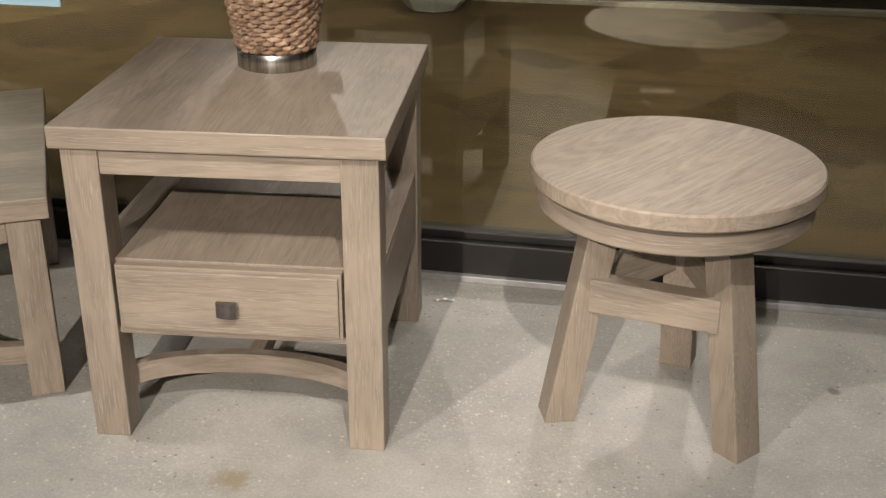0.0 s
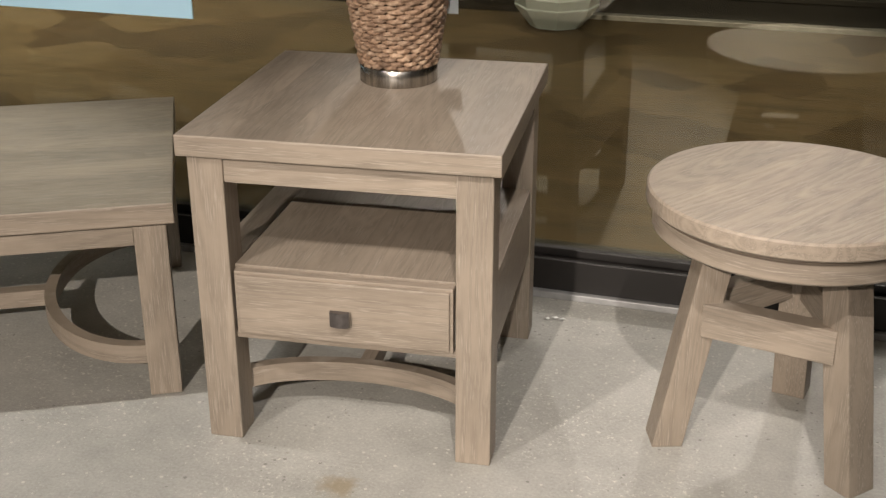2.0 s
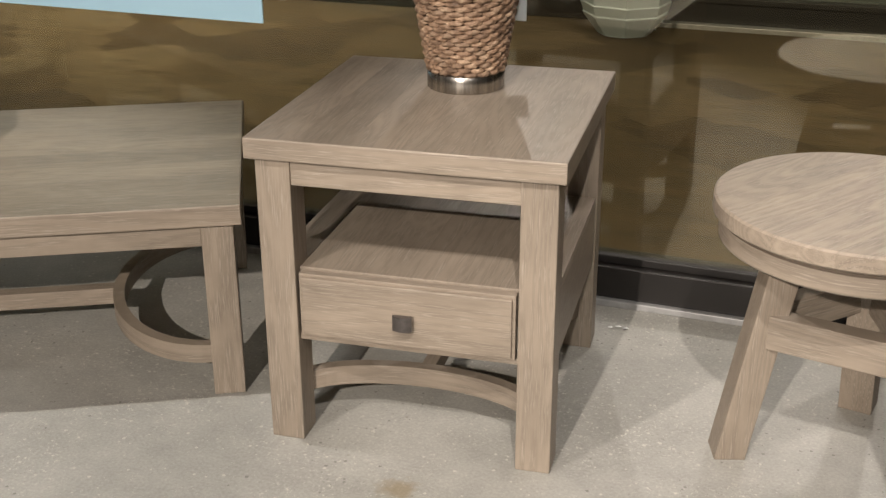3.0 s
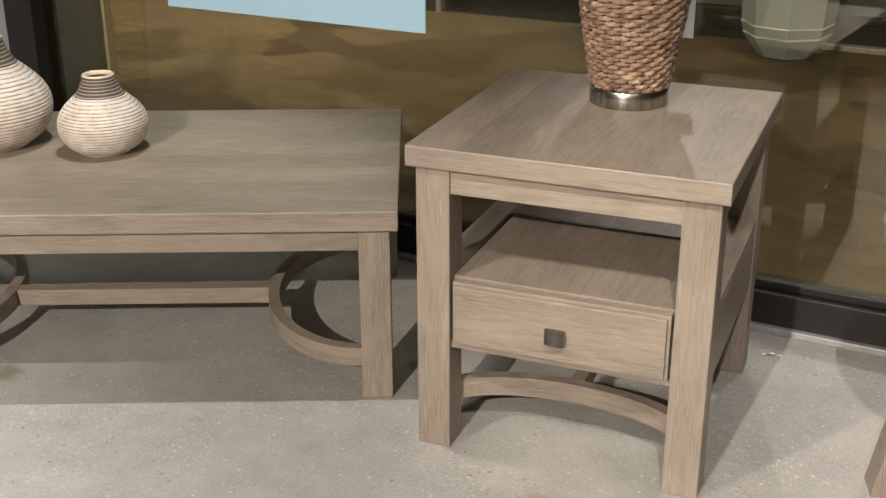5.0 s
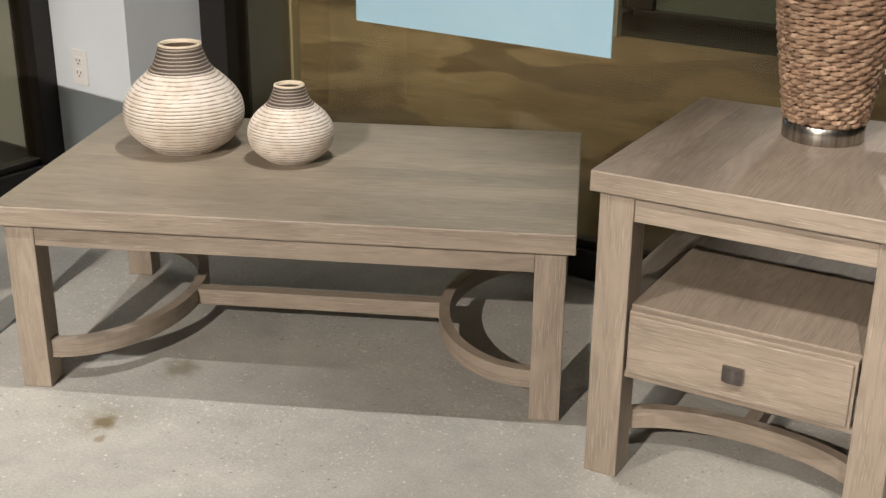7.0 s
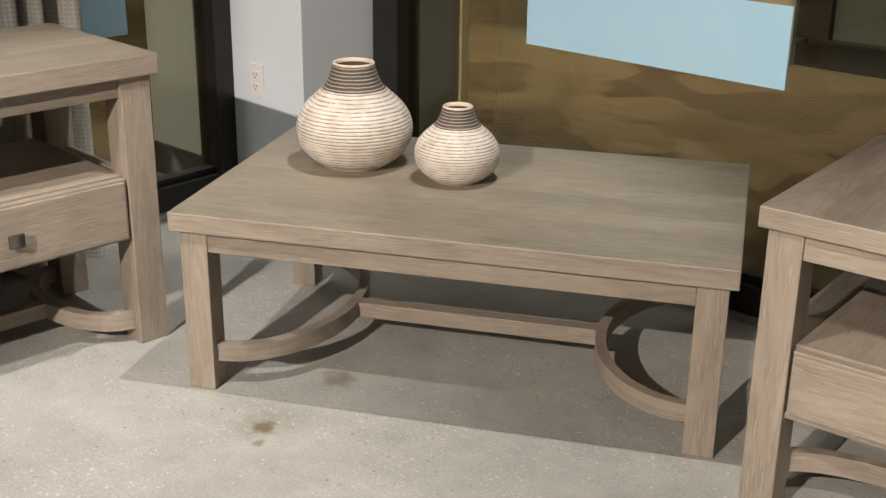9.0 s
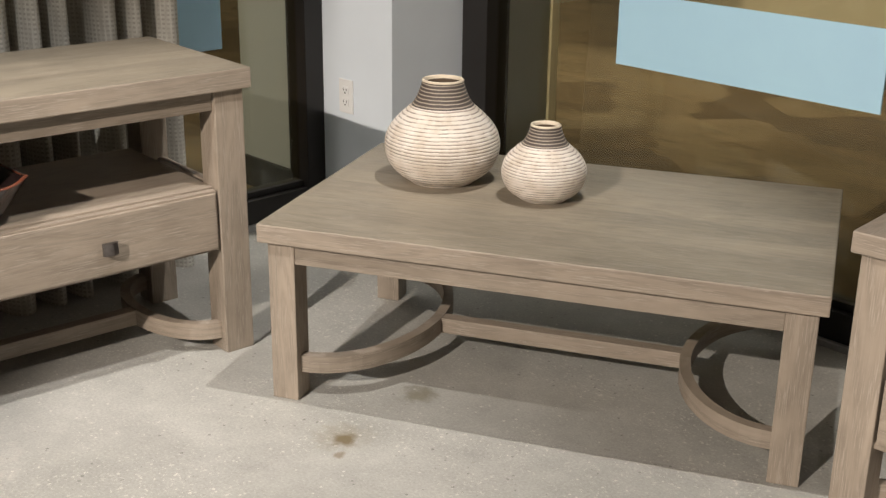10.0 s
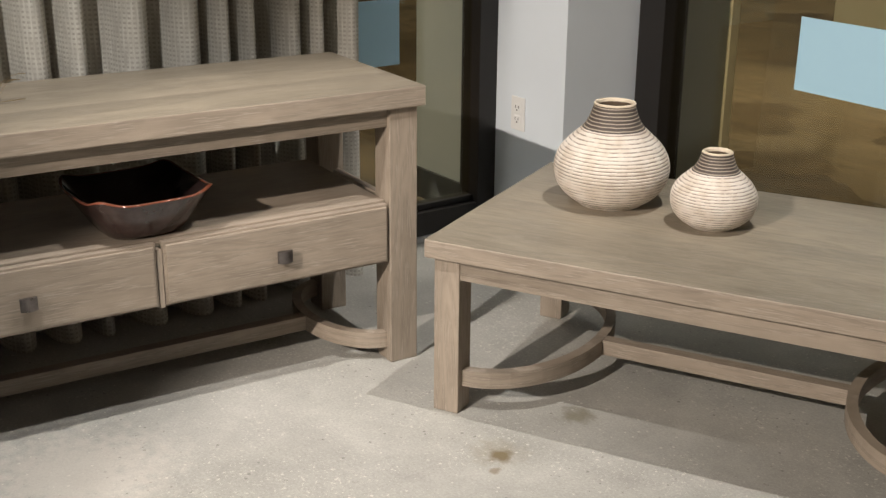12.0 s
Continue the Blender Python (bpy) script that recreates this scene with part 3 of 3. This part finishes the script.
def console_table():
    w, d, h, ins, leg = 1.392, 0.526, 0.737, 0.016, 0.079
    t = thing("console_table", pose(-2.166, 0.572, 0, 0, 0, 86.11), "tall wire-brushed grey oak console table with two drawers", "table")
    top_on(t, w, d, 0.686, h, 0)
    legs_on(t, w, d, ins, leg, 0.686)
    a, b = ins + leg, w - ins - leg
    for y0 in (ins + 0.012, d - ins - 0.034):
        part("apron", box_bm(a, b, y0, y0 + 0.022, 0.637, 0.686, 0.002), WOOD[0], t)
    for x0 in (ins + 0.012, w - ins - 0.034):
        part("apron", box_bm(x0, x0 + 0.022, a, d - a, 0.637, 0.686, 0.002), WOOD[1], t)
        part("side_panel", box_bm(x0, x0 + 0.022, a, d - a, 0.279, 0.423, 0.002), WOOD[1], t)
    part("back_panel", box_bm(a, b, d - ins - 0.034, d - ins - 0.012, 0.279, 0.423, 0.002), WOOD[0], t)
    bm = box_bm(a, b, ins + 0.0275, d - ins - 0.01, 0.423, 0.443, 0.002)
    part("shelf", bm, WOOD[0], t)
    m = w / 2
    part("divider", box_bm(m - 0.006, m + 0.006, ins + 0.006, ins + 0.2, 0.279, 0.423, 0.001), WOOD[2], t)
    for x0, x1 in ((a + 0.004, m - 0.008), (m + 0.008, b - 0.004)):
        drawer_on(t, x0, x1, ins + 0.006, 0.283, 0.4385, [(x0 + x1) / 2])
    side_arcs(t, w, d, 0.135, 0.085, 0.037, 0.043)
    return t


def round_table():
    cx, cy, h, r = 0.467, 2.533, 0.532, 0.271
    t = thing("round_side_table", pose(cx, cy, 0), "round wire-brushed grey oak side table on three splayed legs", "table")
    prof = [(0, h - 0.034), (r - 0.004, h - 0.034), (r, h - 0.030), (r, h - 0.004), (r - 0.004, h), (0, h)]
    part("tabletop", lathe_bm(prof, 96), ROUNDWOOD, t)
    prof = [(0, h - 0.083), (r - 0.018, h - 0.083), (r - 0.014, h - 0.079), (r - 0.014, h - 0.044), (r - 0.022, h - 0.044), (r - 0.022, h - 0.034), (0, h - 0.034)]
    part("apron", lathe_bm(prof, 96), ARCWOOD, t)
    wd, dp = 0.068, 0.060
    feet = {}
    for ang in (198, 318, 78):
        a = radians(ang)
        out, side = Vector((math.cos(a), math.sin(a), 0)), Vector((-math.sin(a), math.cos(a), 0))
        bm = bmesh.new()
        rings = []
        for z, rad in ((0.0, 0.208), (h - 0.083, 0.131)):
            c = out * rad
            rings.append([bm.verts.new(c + out * (sx * dp / 2) + side * (sy * wd / 2) + Vector((0, 0, z))) for sx, sy in ((-1, -1), (1, -1), (1, 1), (-1, 1))])
        for k in range(4):
            bm.faces.new((rings[0][k], rings[0][(k + 1) % 4], rings[1][(k + 1) % 4], rings[1][k]))
        bm.faces.new(rings[0])
        bm.faces.new(rings[1])
        bmesh.ops.bevel(bm, geom=list(bm.edges), offset=0.003, segments=2, profile=0.6, affect="EDGES")
        part("leg", bm, WOOD[2], t)
        feet[ang] = out
    angs = [198, 318, 78]
    zc, hh = 0.280, 0.034
    for k in range(3):
        a, b = feet[angs[k]] * 0.176, feet[angs[(k + 1) % 3]] * 0.176
        d = (b - a).normalized()
        n = Vector((d.y, -d.x, 0))
        bm = bmesh.new()
        quad = []
        for p in (a + d * 0.030 + n * 0.006, b - d * 0.030 + n * 0.006):
            quad.append([bm.verts.new(p + n * q + Vector((0, 0, zc + s * hh))) for q, s in ((-0.02, -1), (0.02, -1), (0.02, 1), (-0.02, 1))])
        for i in range(4):
            bm.faces.new((quad[0][i], quad[0][(i + 1) % 4], quad[1][(i + 1) % 4], quad[1][i]))
        bm.faces.new(quad[0])
        bm.faces.new(quad[1])
        bmesh.ops.bevel(bm, geom=list(bm.edges), offset=0.002, segments=2, profile=0.6, affect="EDGES")
        part("stretcher", bm, ARCWOOD, t)
    return t


end_table()
coffee_table()
console_table()
round_table()


# ---------------------------------------------------------------- things on the tables
def vase(x, y, r, h, pitch, mat, label):
    """A squat lathe form with shallow carved rings, a plain cream lip and a dark hollow."""
    t = thing("vase", pose(x, y, 0.4397), label, "vase", "vases on the coffee table")
    fz = [0.0, 0.03, 0.10, 0.20, 0.30, 0.40, 0.50, 0.60, 0.70, 0.765, 0.80, 0.90, 0.97, 1.0]
    fr = [0.50, 0.61, 0.79, 0.93, 0.99, 1.0, 0.955, 0.845, 0.66, 0.525, 0.475, 0.40, 0.36, 0.345]
    n = 260
    prof = [(0.0, 0.004), (0.42 * r, 0.004), (0.47 * r, 0.0)]
    for k in range(n + 1):
        f = k / n
        rr = sum(float(np.interp(min(1, max(0, f + q)), fz, fr)) for q in (-0.04, -0.02, 0, 0.02, 0.04)) / 5
        z = f * h
        carve = max(0.0, math.cos(2 * math.pi * z / pitch) - 0.2)
        prof.append((rr * r - 0.0011 * carve, z))
    part("vase_body", lathe_bm(prof, 72), mat, t, smooth=True)
    lip = prof[-1][0]
    ring = [(lip + 0.0006, h - 0.0025), (lip + 0.0012, h), (lip - 0.001, h + 0.0025), (lip - 0.004, h + 0.0028), (lip - 0.0065, h + 0.0005), (lip - 0.007, h - 0.006)]
    part("lip", lathe_bm(ring, 64), CREAM, t, "plain cream lip", True)
    hollow = [(lip - 0.007, h - 0.006), (lip - 0.008, h - 0.03), (lip + 0.006, h * 0.78), (0.75 * r, h * 0.5), (0.4 * r, 0.02), (0, 0.02)]
    part("hollow", lathe_bm(hollow, 48), HOLLOW, t, "dark inside", True)
    return t


vase(-1.797, 2.341, 0.1465, 0.258, 0.0084, vase_material("carved_cream_clay", 0.197, 0.0084), "large squat cream vase with carved lines and dark ringed neck")
vase(-1.523, 2.420, 0.104, 0.182, 0.0070, vase_material("carved_cream_clay_small", 0.137, 0.0070), "small squat cream vase with carved lines and dark ringed neck")


def lamp():
    t = thing("table_lamp", pose(-0.344, 2.681, 0.6352), "table lamp with woven seagrass body on a brushed steel base", "lamp")
    base = lathe_bm([(0, 0), (0.078, 0), (0.080, 0.002), (0.080, 0.035), (0.078, 0.037), (0.0, 0.037)], 64)
    part("base", base, STEEL, t, "brushed steel base ring", True)
    core = [(0, 0.037), (0.071, 0.037), (0.081, 0.10), (0.095, 0.18), (0.108, 0.27), (0.112, 0.36), (0.10, 0.44), (0.06, 0.48), (0, 0.48)]
    part("body_core", lathe_bm(core, 32), plain("seagrass_shade", (0.10, 0.055, 0.03), 0.8), t, "dark inner body", True)
    cz, cr = [c[1] for c in core[1:-1]], [c[0] for c in core[1:-1]]
    rng = random.Random(5)
    verts, faces = [], []
    rows = 49
    for row in range(rows):
        z = 0.042 + row * 0.0090
        rad = float(np.interp(z, cz, cr)) + 0.004
        count = 17
        for k in range(count):
            a0 = 2 * math.pi * (k + 0.5 * (row % 2)) / count + rng.uniform(-0.03, 0.03)
            span = 2 * math.pi / count * 1.12
            dz = rng.uniform(-0.0012, 0.0012)
            fat = rng.uniform(0.0052, 0.0063)
            start = len(verts)
            for i in range(10):
                s = i / 9
                a = a0 + span * (s - 0.5)
                swell = math.sin(math.pi * min(1, max(0, 0.06 + s * 0.88)))
                rr = rad + 0.0068 * swell - 0.003
                th = fat * (0.35 + 0.65 * swell)
                for j in range(8):
                    b = 2 * math.pi * j / 8
                    ply = th * (1 + 0.22 * math.cos(2 * (b - 7.0 * s)))
                    q = rr + ply * 0.8 * math.cos(b)
                    verts.append((q * math.cos(a), q * math.sin(a), z + dz + ply * math.sin(b) + 0.002 * (s - 0.5)))
            for i in range(9):
                for j in range(8):
                    p, q = start + i * 8, start + (i + 1) * 8
                    faces.append((p + j, p + (j + 1) % 8, q + (j + 1) % 8, q + j))
    me = bpy.data.meshes.new("weave")
    me.from_pydata(verts, [], faces)
    me.polygons.foreach_set("use_smooth", [True] * len(me.polygons))
    me.materials.append(ROPE)
    weave = new("weave", me)
    weave.parent = t
    tagged(weave, "brown twisted seagrass weave", kind="stuff")
    part("neck", lathe_bm([(0, 0.48), (0.03, 0.48), (0.03, 0.50), (0.012, 0.505), (0.012, 0.56), (0, 0.56)], 24), STEEL, t, "brushed steel neck", True)
    part("tag", box_bm(0.058, 0.094, 0.120, 0.1215, 0.115, 0.21), PAPER, t, "pale paper tag")
    return t


lamp()


def bowl():
    cx, cy = -2.262, 1.270
    t = thing("bowl", pose(cx, cy, 0.4432), "square dark brown glazed bowl with a rust rim on the shelf", "bowl")

    def ring(bm, half, z, lift, square=0.55):
        vs = []
        for k in range(64):
            a = 2 * math.pi * k / 64
            c, s = math.cos(a), math.sin(a)
            x, y = math.copysign(abs(c) ** square, c), math.copysign(abs(s) ** square, s)
            corner = abs(math.sin(2 * a)) ** 2.5
            vs.append(bm.verts.new((x * half, y * half, z + lift * corner)))
        return vs

    def skin(bm, rows):
        for a, b in zip(rows, rows[1:]):
            for k in range(64):
                bm.faces.new((a[k], a[(k + 1) % 64], b[(k + 1) % 64], b[k]))

    bm = bmesh.new()
    rows = [ring(bm, 0.075, 0.004, 0, 0.8), ring(bm, 0.086, 0.0, 0, 0.7), ring(bm, 0.096, 0.010, 0, 0.62), ring(bm, 0.124, 0.055, 0.006, 0.5), ring(bm, 0.152, 0.100, 0.014, 0.42)]
    skin(bm, rows)
    bm.faces.new(rows[0])
    part("bowl_body", bm, GLAZE, t, smooth=True)
    bm = bmesh.new()
    rows = [ring(bm, 0.145, 0.101, 0.014, 0.42), ring(bm, 0.116, 0.056, 0.006, 0.5), ring(bm, 0.088, 0.018, 0, 0.65), ring(bm, 0.06, 0.010, 0, 0.8)]
    skin(bm, rows)
    bm.faces.new(rows[-1])
    part("bowl_inside", bm, GLAZE_DARK, t, "near-black glazed inside", True)
    bm = bmesh.new()
    skin(bm, [ring(bm, 0.1522, 0.0995, 0.014, 0.42), ring(bm, 0.1512, 0.1025, 0.014, 0.42), ring(bm, 0.1468, 0.1030, 0.014, 0.42), ring(bm, 0.1448, 0.1005, 0.014, 0.42)])
    part("rim", bm, RIM, t, "rust-coloured rim", True)
    return t


bowl()


def outlet():
    t = thing("wall_outlet", pose(-2.727, 2.79, 0.432), "white double wall outlet on the column", "outlet")
    part("cover_plate", box_bm(-0.035, 0.035, -0.006, 0, -0.057, 0.057, 0.003), PLASTIC, t)
    for z in (0.02, -0.02):
        r = part("socket", box_bm(-0.017, 0.017, -0.009, -0.004, z - 0.014, z + 0.014, 0.004), PLASTIC, t)
        bm = box_bm(-0.009, -0.0065, -0.0095, -0.008, z - 0.001, z + 0.008)
        box_bm(0.0065, 0.009, -0.0095, -0.008, z - 0.001, z + 0.008, 0, bm)
        box_bm(-0.0025, 0.0025, -0.0095, -0.008, z - 0.010, z - 0.005, 0, bm)
        part("slots", bm, SLOT, r)
    return t


outlet()


def curtain(bands, front, back, label):
    """A hanging cloth whose folds come forward between the given pairs of y, with deep hollows between them."""
    m = 26
    cols = []
    for a, b in bands:
        w = b - a
        for k in range(13):
            f = k / 12
            bulge = math.sin(math.pi * f) ** 0.45
            cols.append((a + w * f, back + (front - back) * (0.25 + 0.75 * bulge)))
        cols.append((b + 0.006, back + 0.012))
    us, run = [0.0], 0.0
    for p, q in zip(cols, cols[1:]):
        run += math.hypot(q[0] - p[0], q[1] - p[1])
        us.append(run)
    verts, faces, uv = [], [], []
    for j in range(m + 1):
        z = -0.004 + 2.7 * j / m
        low = 1 - z / 2.8
        for (y, x), u in zip(cols, us):
            sway = 0.012 * math.sin(2.3 * z + 7 * y) * low + 0.05 * max(0.0, 1.0 - y) * max(0.0, 0.9 - abs(z - 0.9))
            verts.append((x + 0.015 * math.sin(5 * y + 3 * z) * low, y + sway, z))
            uv.append((u, z))
    w = len(cols)
    for j in range(m):
        for k in range(w - 1):
            faces.append((j * w + k, j * w + k + 1, (j + 1) * w + k + 1, (j + 1) * w + k))
    me = bpy.data.meshes.new("curtain")
    me.from_pydata(verts, [], faces)
    layer = me.uv_layers.new(name="UVMap")
    for loop in me.loops:
        layer.data[loop.index].uv = uv[loop.vertex_index]
    me.polygons.foreach_set("use_smooth", [True] * len(me.polygons))
    me.materials.append(WEAVE)
    ob = new("curtain", me)
    sol = ob.modifiers.new("thick", "SOLIDIFY")
    sol.thickness = 0.003
    sol.use_rim = False
    return tagged(ob, label, "curtain")


curtain([(0.25, 0.32), (0.39, 0.47), (0.53, 0.61), (0.67, 0.73), (0.79, 0.87), (0.93, 0.99), (1.04, 1.13), (1.163, 1.259), (1.283, 1.356), (1.424, 1.524), (1.567, 1.665), (1.683, 1.746), (1.763, 1.824), (1.886, 1.977), (1.985, 2.051), (2.08, 2.177)], -2.68, -2.83, "cream open-weave curtain in deep folds down to the floor")


def planter():
    """A pale eight-sided tub that widens upward, with shallow bands round it."""
    t = thing("planter", pose(-0.645, 6.04, -0.004, 0, 0, 12), "pale grey-blue eight-sided planter standing on the corridor carpet", "planter")
    prof = [(0, 0.0), (0.13, 0.0), (0.135, 0.01), (0.20, 0.09), (0.205, 0.10), (0.199, 0.105), (0.212, 0.14), (0.216, 0.15), (0.21, 0.155), (0.235, 0.50), (0.25, 0.505), (0.25, 0.53), (0.225, 0.53), (0.215, 0.44), (0, 0.44)]
    part("tub", lathe_bm(prof, 8), PLANTER, t)
    return t


planter()


def dried_grass():
    t = thing("dried_grass", pose(-2.44, 1.0, 0.7372), "small bundle of pale dried grass on the console top", "dried grass")
    rng = random.Random(11)
    for k in range(16):
        a, reach, lift = rng.uniform(0, 2 * math.pi), rng.uniform(0.03, 0.085), rng.uniform(0.004, 0.07)
        pts = []
        for i in range(7):
            f = i / 6
            pts.append(Vector((math.cos(a + f) * reach * f, math.sin(a + f) * reach * f + 0.01 * (k % 4), 0.0012 + lift * math.sin(math.pi * 0.6 * f))))
        bm = bmesh.new()
        rings = []
        for p in pts:
            rings.append([bm.verts.new(p + Vector((0.0011 * math.cos(b), 0.0011 * math.sin(b), 0.0011 * math.sin(b + 1)))) for b in (0, 2.1, 4.2)])
        for p, q in zip(rings, rings[1:]):
            for i in range(3):
                bm.faces.new((p[i], p[(i + 1) % 3], q[(i + 1) % 3], q[i]))
        part("stalk", bm, STRAW, t)
    return t


dried_grass()


def paper_scrap():
    bm = bmesh.new()
    rng = random.Random(3)
    for k in range(3):
        x, y = 0.018 * k, 0.006 * (k % 2)
        vs = [bm.verts.new((x + 0.011 * math.cos(a) * rng.uniform(0.5, 1), y + 0.006 * math.sin(a), 0.0012 + rng.uniform(0, 0.004))) for a in (0, 1.2, 2.4, 3.6, 4.8)]
        top = bm.verts.new((x, y, 0.006))
        for i in range(5):
            bm.faces.new((vs[i], vs[(i + 1) % 5], top))
    ob = mesh_object("paper_scrap", bm, PLASTIC)
    ob.matrix_world = pose(-0.058, 2.922, 0, 0, 0, 10)
    return tagged(ob, "small torn white paper scrap on the concrete floor", "paper scrap")


paper_scrap()
